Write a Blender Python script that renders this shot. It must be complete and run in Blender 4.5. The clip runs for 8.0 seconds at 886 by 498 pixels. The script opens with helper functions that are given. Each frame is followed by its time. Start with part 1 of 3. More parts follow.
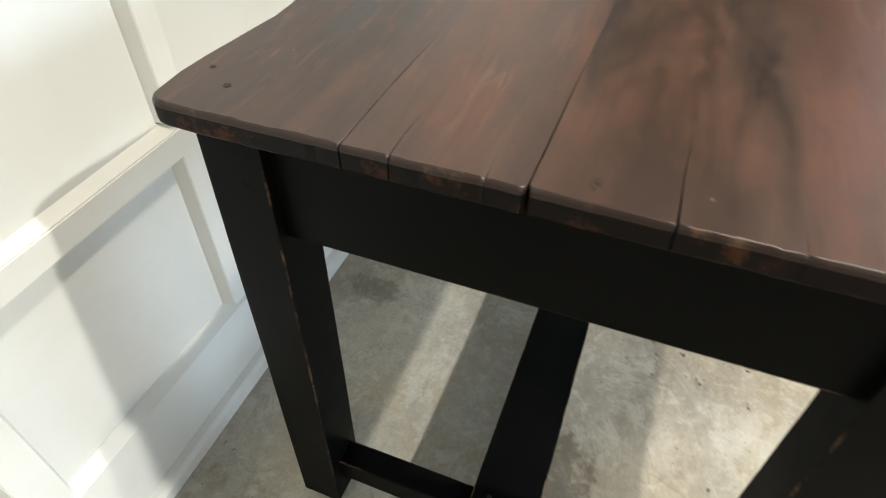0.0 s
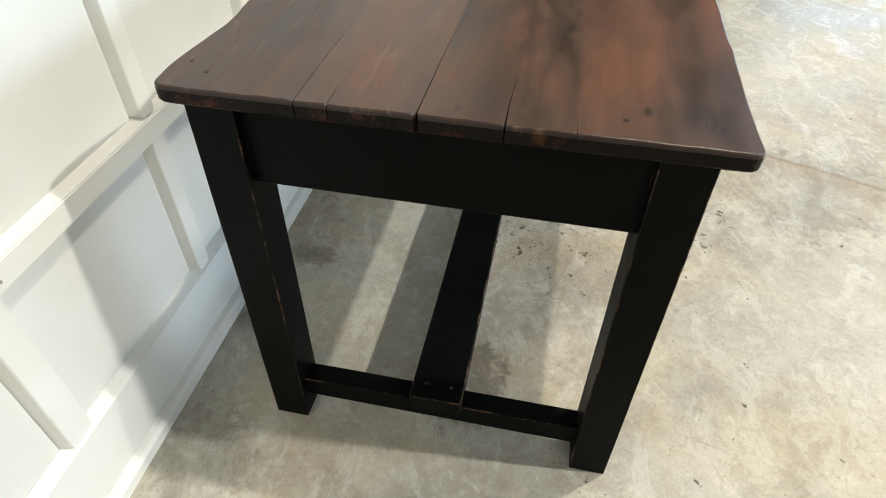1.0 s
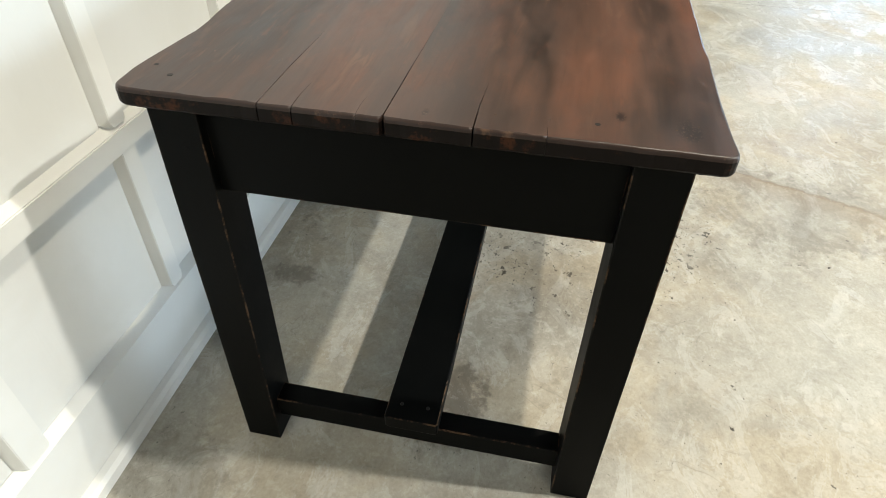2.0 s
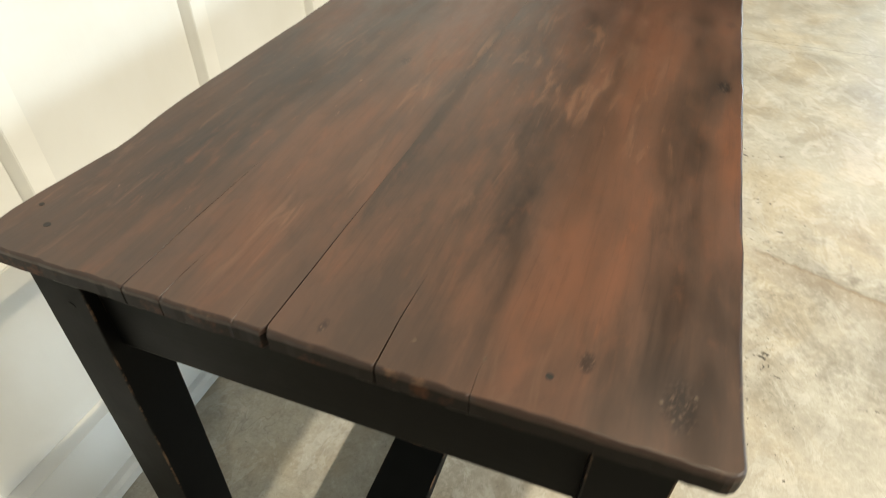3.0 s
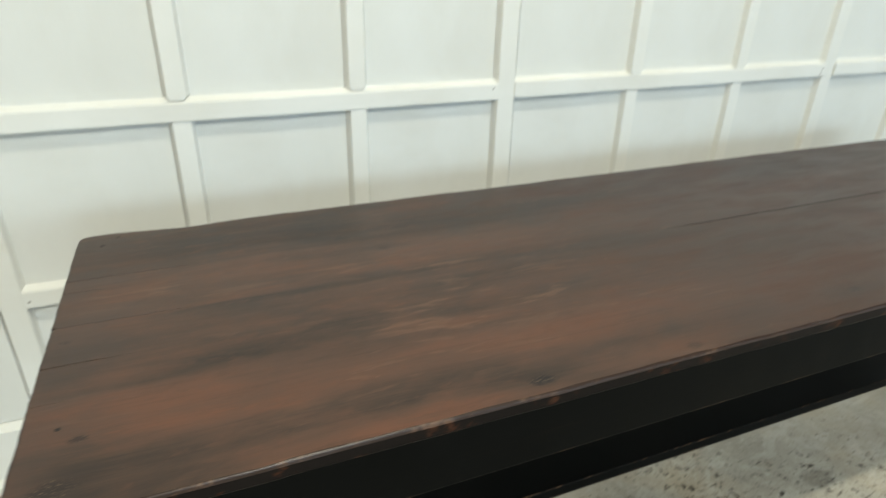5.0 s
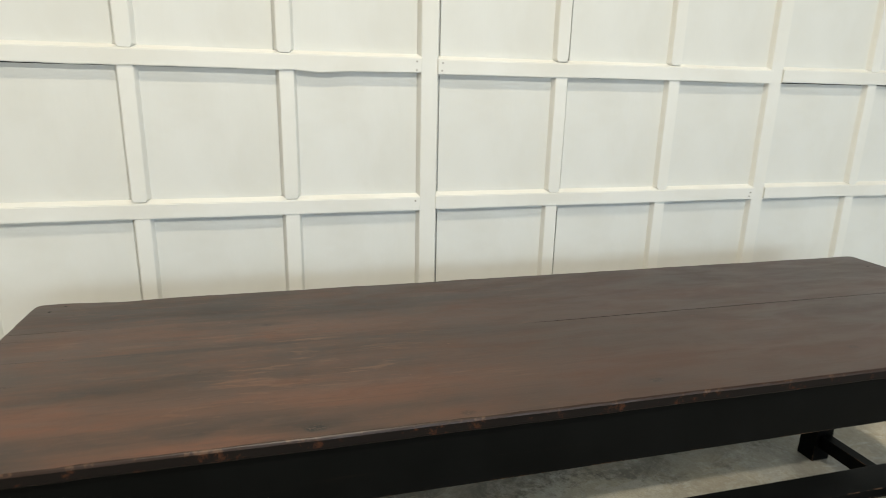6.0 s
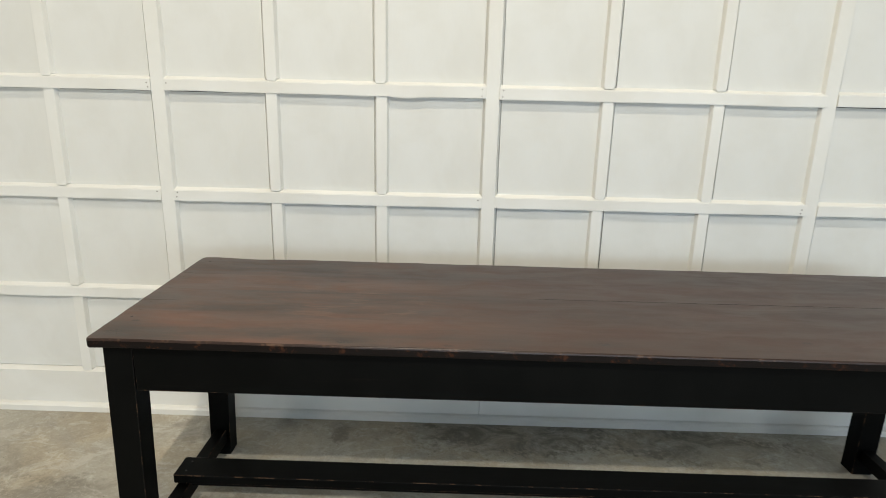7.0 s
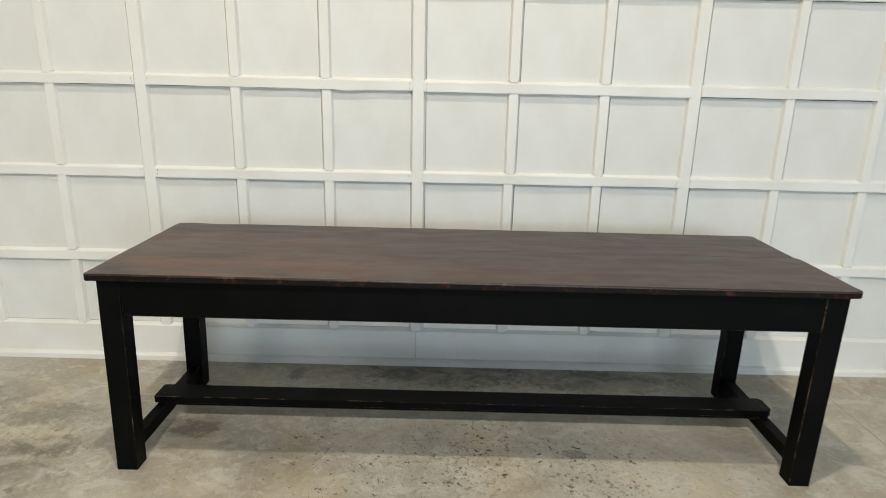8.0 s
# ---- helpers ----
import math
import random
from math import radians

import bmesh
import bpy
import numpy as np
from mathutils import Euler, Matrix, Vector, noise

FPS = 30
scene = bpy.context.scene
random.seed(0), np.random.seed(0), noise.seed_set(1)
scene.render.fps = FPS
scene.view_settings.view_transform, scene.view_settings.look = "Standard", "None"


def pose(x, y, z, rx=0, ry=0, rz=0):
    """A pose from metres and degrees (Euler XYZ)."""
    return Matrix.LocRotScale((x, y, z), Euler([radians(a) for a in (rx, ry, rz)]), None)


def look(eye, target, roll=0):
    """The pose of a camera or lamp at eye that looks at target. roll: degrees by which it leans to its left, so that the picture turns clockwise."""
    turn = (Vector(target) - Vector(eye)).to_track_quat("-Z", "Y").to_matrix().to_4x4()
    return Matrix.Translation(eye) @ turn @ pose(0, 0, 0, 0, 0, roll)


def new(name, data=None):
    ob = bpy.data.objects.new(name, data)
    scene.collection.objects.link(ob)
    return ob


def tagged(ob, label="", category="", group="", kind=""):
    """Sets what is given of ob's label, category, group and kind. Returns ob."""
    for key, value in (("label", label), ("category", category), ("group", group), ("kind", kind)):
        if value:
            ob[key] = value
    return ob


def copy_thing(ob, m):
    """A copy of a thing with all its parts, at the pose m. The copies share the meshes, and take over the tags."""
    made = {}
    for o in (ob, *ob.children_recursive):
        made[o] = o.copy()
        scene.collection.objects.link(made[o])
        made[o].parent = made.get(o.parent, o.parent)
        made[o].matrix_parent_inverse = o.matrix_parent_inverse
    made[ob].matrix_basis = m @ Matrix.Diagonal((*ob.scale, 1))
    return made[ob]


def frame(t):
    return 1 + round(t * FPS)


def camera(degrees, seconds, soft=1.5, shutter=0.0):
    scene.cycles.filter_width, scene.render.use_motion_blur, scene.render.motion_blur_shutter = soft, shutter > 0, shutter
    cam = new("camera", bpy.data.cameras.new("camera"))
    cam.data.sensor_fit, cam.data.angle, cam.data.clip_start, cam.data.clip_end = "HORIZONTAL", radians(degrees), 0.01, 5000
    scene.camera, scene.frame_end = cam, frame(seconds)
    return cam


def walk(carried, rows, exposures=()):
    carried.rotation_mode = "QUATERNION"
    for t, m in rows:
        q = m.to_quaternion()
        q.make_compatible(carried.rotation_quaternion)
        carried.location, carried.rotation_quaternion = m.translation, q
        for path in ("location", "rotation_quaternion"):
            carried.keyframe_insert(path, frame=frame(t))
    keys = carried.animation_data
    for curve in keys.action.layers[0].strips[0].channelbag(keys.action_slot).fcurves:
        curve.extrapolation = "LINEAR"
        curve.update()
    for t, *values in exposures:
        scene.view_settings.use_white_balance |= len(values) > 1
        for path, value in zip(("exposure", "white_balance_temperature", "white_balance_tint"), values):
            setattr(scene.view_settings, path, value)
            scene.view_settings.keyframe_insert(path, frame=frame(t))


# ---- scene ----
cam = camera(72.5, 8.0, soft=0.65, shutter=0.25)
PATH = [
    (0, (-0.351, 0.326, 1.046), (0.991, 0.84, -0.345), 0.4),
    (0.2, (-0.413, 0.305, 1.062), (0.968, 0.71, -0.324), 0.4),
    (0.5, (-0.514, 0.278, 1.102), (0.895, 0.582, -0.284), 0.3),
    (1, (-0.616, 0.235, 1.149), (0.808, 0.523, -0.227), 0.5),
    (1.2, (-0.637, 0.225, 1.159), (0.792, 0.511, -0.211), 0.4),
    (2.3, (-0.555, 0.201, 1.101), (0.944, 0.486, -0.193), 1.4),
    (2.5, (-0.465, 0.201, 1.112), (1.0, 0.481, -0.22), 0.7),
    (2.8, (-0.338, 0.166, 1.125), (1.111, 0.562, -0.193), -0.1),
    (3, (-0.279, 0.127, 1.172), (1.14, 0.642, -0.141), 0.7),
    (3.2, (-0.23, 0.062, 1.211), (1.148, 0.703, -0.09), 0.4),
    (3.5, (-0.191, -0.046, 1.279), (1.095, 0.759, -0.024), 0.4),
    (3.7, (-0.151, -0.111, 1.303), (1.032, 0.839, -0.002), 0.0),
    (4, (-0.064, -0.177, 1.321), (0.951, 0.953, 0.019), 1.1),
    (4.2, (0.011, -0.235, 1.302), (0.903, 1.018, 0.022), 1.2),
    (4.5, (0.115, -0.335, 1.308), (0.795, 1.036, 0.02), 1.5),
    (4.8, (0.208, -0.452, 1.317), (0.83, 1.104, 0.225), 1.3),
    (5, (0.251, -0.546, 1.305), (0.943, 1.108, 0.42), 1.5),
    (5.2, (0.302, -0.624, 1.301), (1.164, 1.051, 0.631), 1.5),
    (6.3, (0.72, -1.026, 1.361), (0.944, 0.89, 0.834), 1.4),
    (6.5, (0.776, -1.131, 1.381), (0.831, 0.798, 0.855), 1.3),
    (7, (0.912, -1.393, 1.406), (0.886, 0.537, 0.882), 1.4),
    (7.5, (1.068, -1.638, 1.416), (1.049, 0.292, 0.893), 1.4),
    (8, (1.19, -1.887, 1.408), (1.184, 0.04, 0.871), 1.3),
]
EXPOSURES = [
    (0.0, 0.16, 6550, 8), (1.0, 0.08, 6550, 7), (2.5, 0.10, 6650, 7), (3.0, 0.16, 7450, 7), (3.5, 0.0, 8150, 9), (4.0, -0.28, 7350, 5),
    (4.5, -0.34, 6850, 3), (5.0, -0.45, 6600, 1), (6.5, -0.63, 7200, 9), (7.0, -0.64, 6950, 9), (8.0, -0.66, 6950, 9),
]
walk(cam, [(t, look(eye, target, roll)) for t, eye, target, roll in PATH], EXPOSURES)

# ---- world, daylight and lamps ----
world = bpy.data.worlds.new("sky")
scene.world = world
world.use_nodes = True
wn = world.node_tree.nodes
sky = wn.new("ShaderNodeTexSky")
sky.sky_type, sky.sun_disc = "NISHITA", False
sky.sun_elevation, sky.sun_rotation = radians(40), radians(120)
world.node_tree.links.new(sky.outputs[0], wn["Background"].inputs[0])
wn["Background"].inputs[1].default_value = 0.1


def area_lamp(name, place, target, size, watts, colour, size_y=0):
    data = bpy.data.lights.new(name, "AREA")
    data.energy, data.color, data.size = watts, colour, size
    data.shape = "DISK"
    if size_y:
        data.shape, data.size_y = "RECTANGLE", size_y
    ob = new(name, data)
    ob.matrix_world = look(place, target)
    return ob


WARM, NEUTRAL, PALE, DAY, COOL = (1.0, 0.92, 0.78), (0.98, 0.96, 0.91), (0.82, 0.92, 1.0), (0.62, 0.79, 1.0), (0.45, 0.68, 1.0)
# one lamp hangs near the panelled wall, the others in a row down the room
area_lamp("ceiling_lamp", (0.95, -0.97, 5.05), (0.95, -0.97, 0), 0.12, 168, WARM)
area_lamp("ceiling_lamp", (0.5, -4.5, 5.05), (0.5, -4.5, 0), 0.2, 500, NEUTRAL)
area_lamp("ceiling_lamp", (-5.3, -4.5, 5.05), (-5.3, -4.5, 0), 0.4, 190, NEUTRAL)
area_lamp("ceiling_lamp", (6.3, -4.6, 5.05), (6.3, -4.6, 0), 0.35, 125, PALE)
area_lamp("ceiling_lamp", (10.9, -4.6, 5.05), (10.9, -4.6, 0), 0.35, 110, PALE)
# daylight in assumed, unseen openings: the south wall's shop window and the east wall's doorway
area_lamp("window_daylight", (3.4, -8.4, 1.5), (3.4, 0.9, 1.2), 7.0, 520, DAY, 2.3)
area_lamp("door_daylight", (11.55, -4.7, 1.5), (1.5, 0.9, 0.3), 2.4, 120, COOL, 2.4)

# ---- materials ----


def material(name):
    m = bpy.data.materials.new(name)
    m.use_nodes = True
    return m, m.node_tree.nodes, m.node_tree.links, m.node_tree.nodes["Principled BSDF"]


class Tree:
    """Short calls for the nodes of one material."""

    def __init__(self, name):
        self.mat, self.n, self.l, self.bsdf = material(name)
        self.co = self.n.new("ShaderNodeTexCoord").outputs["Object"]
        self.rnd = self.n.new("ShaderNodeObjectInfo").outputs["Random"]

    def put(self, socket, value):
        if isinstance(value, (int, float)):
            socket.default_value = value
        elif isinstance(value, tuple):
            socket.default_value = (*value, 1) if len(value) == 3 and socket.type == "RGBA" else value
        else:
            self.l.new(value, socket)

    def mapping(self, scale, shift=(0, 0, 0), source=None):
        m = self.n.new("ShaderNodeMapping")
        self.put(m.inputs["Vector"], source or self.co)
        self.put(m.inputs["Location"], shift)
        m.inputs["Scale"].default_value = scale
        return m.outputs[0]

    def noise(self, scale, vec=None, detail=6.0, rough=0.55, bend=0.0):
        t = self.n.new("ShaderNodeTexNoise")
        self.put(t.inputs["Vector"], vec or self.co)
        t.inputs["Scale"].default_value, t.inputs["Detail"].default_value = scale, detail
        t.inputs["Roughness"].default_value, t.inputs["Distortion"].default_value = rough, bend
        return t.outputs["Fac"]

    def step(self, value, a, b, lo=0.0, hi=1.0):
        t = self.n.new("ShaderNodeMapRange")
        t.interpolation_type = "SMOOTHSTEP"
        self.put(t.inputs["Value"], value)
        for key, v in (("From Min", a), ("From Max", b), ("To Min", lo), ("To Max", hi)):
            t.inputs[key].default_value = v
        return t.outputs[0]

    def math(self, op, a, b=0.0):
        t = self.n.new("ShaderNodeMath")
        t.operation = op
        self.put(t.inputs[0], a)
        self.put(t.inputs[1], b)
        return t.outputs[0]

    def mix(self, fac, a, b, blend="MIX"):
        t = self.n.new("ShaderNodeMix")
        t.data_type, t.blend_type = "RGBA", blend
        self.put(t.inputs["Factor"], fac)
        self.put(t.inputs["A"], a)
        self.put(t.inputs["B"], b)
        return t.outputs["Result"]

    def ramp(self, fac, stops):
        t = self.n.new("ShaderNodeValToRGB")
        self.put(t.inputs[0], fac)
        e = t.color_ramp.elements
        while len(e) < len(stops):
            e.new(0.5)
        for el, (at, col) in zip(e, stops):
            el.position, el.color = at, (*col, 1)
        return t.outputs[0]

    def bump(self, height, strength, distance):
        t = self.n.new("ShaderNodeBump")
        self.put(t.inputs["Height"], height)
        t.inputs["Strength"].default_value, t.inputs["Distance"].default_value = strength, distance
        self.l.new(t.outputs[0], self.bsdf.inputs["Normal"])

    def finish(self, colour, rough, spec=0.5, metal=0.0):
        self.put(self.bsdf.inputs["Base Color"], colour)
        self.put(self.bsdf.inputs["Roughness"], rough)
        self.put(self.bsdf.inputs["Specular IOR Level"], spec)
        self.put(self.bsdf.inputs["Metallic"], metal)
        return self.mat


def concrete():
    t = Tree("worn_sealed_concrete")
    big = t.noise(0.8, detail=5, bend=0.6)
    mid = t.noise(4.2, detail=9, rough=0.66, bend=0.5)
    small = t.noise(19.0, detail=8, rough=0.72)
    grit = t.noise(140.0, detail=4, rough=0.7)
    tone = t.math("ADD", t.math("MULTIPLY", big, 0.40), t.math("ADD", t.math("MULTIPLY", mid, 0.45), t.math("MULTIPLY", small, 0.15)))
    c = t.ramp(tone, [(0.38, (0.245, 0.214, 0.165)), (0.47, (0.345, 0.310, 0.247)), (0.53, (0.405, 0.370, 0.300)), (0.62, (0.475, 0.440, 0.366))])
    c = t.mix(t.step(grit, 0.30, 0.70, 0.0, 1.0), t.mix(0.16, c, (0.16, 0.15, 0.13)), t.mix(0.07, c, (0.7, 0.68, 0.62)))
    hue = t.noise(2.3, t.mapping((1, 1, 1), (6.6, 3.3, 0)), 6, 0.6, 0.7)
    c = t.mix(t.step(hue, 0.40, 0.62, 0.0, 0.5), c, t.mix(1.0, c, (0.93, 1.0, 1.08), "MULTIPLY"))
    c = t.mix(t.step(hue, 0.52, 0.36, 0.0, 0.5), c, t.mix(1.0, c, (1.06, 0.98, 0.84), "MULTIPLY"))
    crunch = t.noise(36.0, t.mapping((1, 1, 1), (2.9, 5.8, 0)), 8, 0.72, 0.4)
    c = t.mix(t.step(crunch, 0.54, 0.66, 0, 0.20), c, (0.17, 0.15, 0.12))
    c = t.mix(t.step(crunch, 0.47, 0.34, 0, 0.18), c, (0.66, 0.63, 0.55))
    # flaking sealer with ragged rims
    flake = t.step(t.noise(6.0, t.mapping((1.0, 1.5, 1), (2.2, 4.1, 0)), 10, 0.72, 1.2), 0.53, 0.565)
    c = t.mix(t.math("MULTIPLY", flake, 0.20), c, (0.62, 0.61, 0.57))
    worn = t.step(t.noise(3.1, t.mapping((1.3, 0.9, 1), (8.2, 0.1, 0)), 10, 0.70, 1.0), 0.56, 0.60)
    c = t.mix(t.math("MULTIPLY", worn, 0.15), c, (0.24, 0.22, 0.185))
    # brown stains
    stain = t.step(t.noise(1.5, t.mapping((1, 1.4, 1), (3.1, 7.7, 0)), 8, 0.62, 0.8), 0.57, 0.66)
    c = t.mix(t.math("MULTIPLY", stain, 0.28), c, (0.30, 0.235, 0.155))
    # ragged darker patches at set places, the widest under and behind the table
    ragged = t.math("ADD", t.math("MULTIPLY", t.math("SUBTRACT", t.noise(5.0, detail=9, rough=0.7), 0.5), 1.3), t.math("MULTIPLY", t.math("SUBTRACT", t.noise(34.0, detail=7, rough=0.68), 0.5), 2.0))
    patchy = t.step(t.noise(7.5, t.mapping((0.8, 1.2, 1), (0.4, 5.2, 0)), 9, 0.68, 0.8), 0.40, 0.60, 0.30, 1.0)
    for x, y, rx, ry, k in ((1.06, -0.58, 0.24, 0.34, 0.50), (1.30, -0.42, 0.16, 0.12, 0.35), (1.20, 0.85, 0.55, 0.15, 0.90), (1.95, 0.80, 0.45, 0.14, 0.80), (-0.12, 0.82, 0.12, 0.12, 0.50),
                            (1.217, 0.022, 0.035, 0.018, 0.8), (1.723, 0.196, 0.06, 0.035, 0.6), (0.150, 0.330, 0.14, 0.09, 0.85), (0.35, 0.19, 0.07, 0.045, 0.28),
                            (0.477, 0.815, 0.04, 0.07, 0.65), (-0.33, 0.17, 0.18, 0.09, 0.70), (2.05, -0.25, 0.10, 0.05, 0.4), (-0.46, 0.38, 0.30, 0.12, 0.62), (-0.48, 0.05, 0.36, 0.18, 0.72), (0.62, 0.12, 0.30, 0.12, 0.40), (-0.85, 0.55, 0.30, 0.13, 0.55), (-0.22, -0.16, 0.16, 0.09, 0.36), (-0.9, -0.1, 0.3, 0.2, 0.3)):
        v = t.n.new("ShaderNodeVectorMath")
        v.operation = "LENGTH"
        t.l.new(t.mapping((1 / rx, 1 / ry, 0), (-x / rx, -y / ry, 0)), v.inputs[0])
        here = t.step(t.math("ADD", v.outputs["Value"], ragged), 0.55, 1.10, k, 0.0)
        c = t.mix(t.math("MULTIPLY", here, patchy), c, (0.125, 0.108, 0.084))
    # ragged edge of an old patch, bowed across the slab
    xyz = t.n.new("ShaderNodeSeparateXYZ")
    t.l.new(t.co, xyz.inputs[0])
    down = t.math("SUBTRACT", -0.3, xyz.outputs["Y"])
    bow = t.math("ADD", t.math("MULTIPLY", down, 0.32), t.math("MULTIPLY", t.math("MULTIPLY", down, down), 0.12))
    off = t.math("SUBTRACT", t.math("ADD", xyz.outputs["X"], bow), t.math("ADD", 1.31, t.math("MULTIPLY", ragged, 0.03)))
    within = t.math("MULTIPLY", t.step(down, -0.06, 0.02), t.step(down, 0.62, 0.80, 1.0, 0.0))
    rim = t.math("MULTIPLY", t.step(t.math("ABSOLUTE", off), 0.002, 0.014, 1.0, 0.0), within)
    c = t.mix(t.math("MULTIPLY", rim, 0.65), c, (0.17, 0.135, 0.09))
    c = t.mix(t.math("MULTIPLY", t.math("MULTIPLY", t.step(off, -0.16, 0.0), t.step(off, 0.0, 0.004, 1.0, 0.0)), t.math("MULTIPLY", within, 0.45)), c, (0.27, 0.205, 0.135))
    # short scratches and trowel arcs
    arc = t.math("ABSOLUTE", t.math("SUBTRACT", t.noise(3.2, t.mapping((1, 1, 1), (1.0, 6.0, 0)), 3, 0.5, 0.8), 0.5))
    lines = t.math("MULTIPLY", t.step(arc, 0.0, 0.0045, 1.0, 0.0), t.step(t.noise(5.0, t.mapping((1, 1, 1), (4, 4, 0)), 4), 0.52, 0.64))
    c = t.mix(t.math("MULTIPLY", lines, 0.28), c, (0.13, 0.12, 0.10))
    # crisp chips and crumbs of the surface
    chip = t.noise(48.0, t.mapping((1, 1, 1), (3.7, 8.8, 0)), 9, 0.74, 0.6)
    where = t.noise(3.4, t.mapping((1, 1, 1), (6.1, 0.7, 0)), 6, 0.62)
    c = t.mix(t.math("MULTIPLY", t.step(chip, 0.545, 0.575), t.step(where, 0.40, 0.58, 0.02, 0.20)), c, (0.56, 0.535, 0.47))
    c = t.mix(t.math("MULTIPLY", t.step(chip, 0.455, 0.425), t.step(where, 0.60, 0.42, 0.02, 0.20)), c, (0.185, 0.160, 0.125))
    # pits and dark specks, thick in some places
    near = t.n.new("ShaderNodeVectorMath")
    near.operation = "LENGTH"
    t.l.new(t.mapping((1 / 0.85, 1 / 0.42, 0), (-1.2 / 0.85, -0.06 / 0.42, 0)), near.inputs[0])
    dense = t.math("ADD", t.step(t.noise(2.1, t.mapping((1, 1, 1), (5.5, 2.0, 0)), 6, 0.6), 0.34, 0.66, 0.25, 0.75), t.step(near.outputs["Value"], 0.6, 1.5, 0.5, 0.0))
    lift = t.math("MULTIPLY", t.math("SUBTRACT", dense, 1.0), 0.16)
    pit = t.step(t.math("ADD", t.noise(34.0, t.mapping((1, 1, 1), (1.7, 9.1, 0)), 5, 0.62, 0.3), lift), 0.62, 0.642)
    pit2 = t.step(t.math("ADD", t.noise(75.0, t.mapping((1, 1, 1), (7.2, 3.3, 0)), 4, 0.60, 0.3), lift), 0.62, 0.655)
    pit3 = t.step(t.math("ADD", t.noise(150.0, t.mapping((1, 1, 1), (0.2, 2.9, 0)), 4, 0.62), t.math("MULTIPLY", lift, 0.6)), 0.62, 0.67)
    pits = t.math("MAXIMUM", pit, t.math("MAXIMUM", t.math("MULTIPLY", pit2, 0.9), t.math("MULTIPLY", pit3, 0.6)))
    pits = t.math("MULTIPLY", pits, t.step(t.noise(7.0, t.mapping((1, 1, 1), (3, 1, 0)), 3), 0.36, 0.58, 0.5, 1.0))
    c = t.mix(t.math("MULTIPLY", pits, 0.95), c, (0.045, 0.038, 0.028))
    # saw-cut joint across the slab
    sep = t.n.new("ShaderNodeSeparateXYZ")
    t.l.new(t.co, sep.inputs[0])
    off = t.math("ABSOLUTE", t.math("SUBTRACT", t.math("ADD", sep.outputs["X"], t.math("MULTIPLY", small, 0.006)), 3.03))
    cut = t.step(off, 0.0015, 0.0032, 1.0, 0.0)
    c = t.mix(t.math("MULTIPLY", cut, 0.5), c, (0.10, 0.085, 0.07))
    high = t.math("ADD", t.math("MULTIPLY", grit, 0.25), t.math("MULTIPLY", small, 0.35))
    t.bump(t.math("SUBTRACT", high, t.math("MAXIMUM", pits, cut)), 0.35, 0.002)
    rough = t.step(t.math("ADD", mid, t.math("MULTIPLY", flake, -0.10)), 0.36, 0.62, 0.29, 0.62)
    return t.finish(c, rough, 0.32)


def white_paint(name, tone):
    t = Tree(name)
    grain = t.noise(1.0, t.mapping((70, 70, 3.0)), 5, 0.6)
    blotch = t.noise(3.5, detail=5, bend=0.5)
    dark = tuple(v * k for v, k in zip(tone, (0.93, 0.92, 0.90)))
    c = t.mix(t.step(blotch, 0.35, 0.7), tone, dark)
    c = t.mix(t.step(t.rnd, 0.0, 1.0, 0, 0.25), c, dark)
    scuff = t.step(t.noise(26.0, detail=8, rough=0.75), 0.69, 0.76, 0, 0.4)
    c = t.mix(scuff, c, (0.50, 0.48, 0.42))
    t.bump(t.math("ADD", grain, t.math("MULTIPLY", blotch, 0.5)), 0.22, 0.0012)
    return t.finish(c, t.step(blotch, 0.3, 0.7, 0.46, 0.60), 0.4)


def plaster(name, tone):
    t = Tree(name)
    b = t.noise(1.3, detail=6)
    t.bump(t.noise(60, detail=4), 0.2, 0.002)
    return t.finish(t.mix(t.step(b, 0.3, 0.7), tone, tuple(v * 0.88 for v in tone)), 0.8, 0.3)


KNOTS = [  # x, y, radius across the grain, strength
    (0.645, 0.024, 0.012, 1.0), (0.91, 0.016, 0.008, 0.5), (1.315, 0.053, 0.009, 0.7), (0.062, 0.121, 0.007, 0.7),
    (0.045, 0.045, 0.014, 0.6), (0.020, 0.347, 0.005, 0.6), (0.56, 0.497, 0.008, 0.6), (1.86, 0.10, 0.009, 0.6), (2.30, 0.19, 0.010, 0.6),
]
# where the stain lies thin and the red wood glows: x, y, reach along and across the grain, amount
THIN = [
    (0.165, 0.172, 0.13, 0.040, 0.044), (0.27, 0.172, 0.16, 0.036, 0.052), (0.48, 0.135, 0.20, 0.042, 0.044), (0.70, 0.122, 0.22, 0.042, 0.039),
    (0.98, 0.135, 0.28, 0.052, 0.039), (0.47, 0.014, 0.17, 0.020, 0.072), (0.82, 0.028, 0.14, 0.028, 0.061), (0.20, 0.330, 0.13, 0.030, 0.033),
    (0.26, 0.500, 0.18, 0.045, 0.033), (0.03, 0.385, 0.035, 0.020, 0.044), (1.25, 0.090, 0.30, 0.040, 0.033), (0.575, 0.486, 0.16, 0.030, 0.028),
    (1.62, 0.150, 0.35, 0.050, 0.028), (2.13, 0.190, 0.25, 0.060, 0.022), (1.40, 0.430, 0.25, 0.035, 0.019), (0.68, 0.270, 0.035, 0.014, 0.055),
]
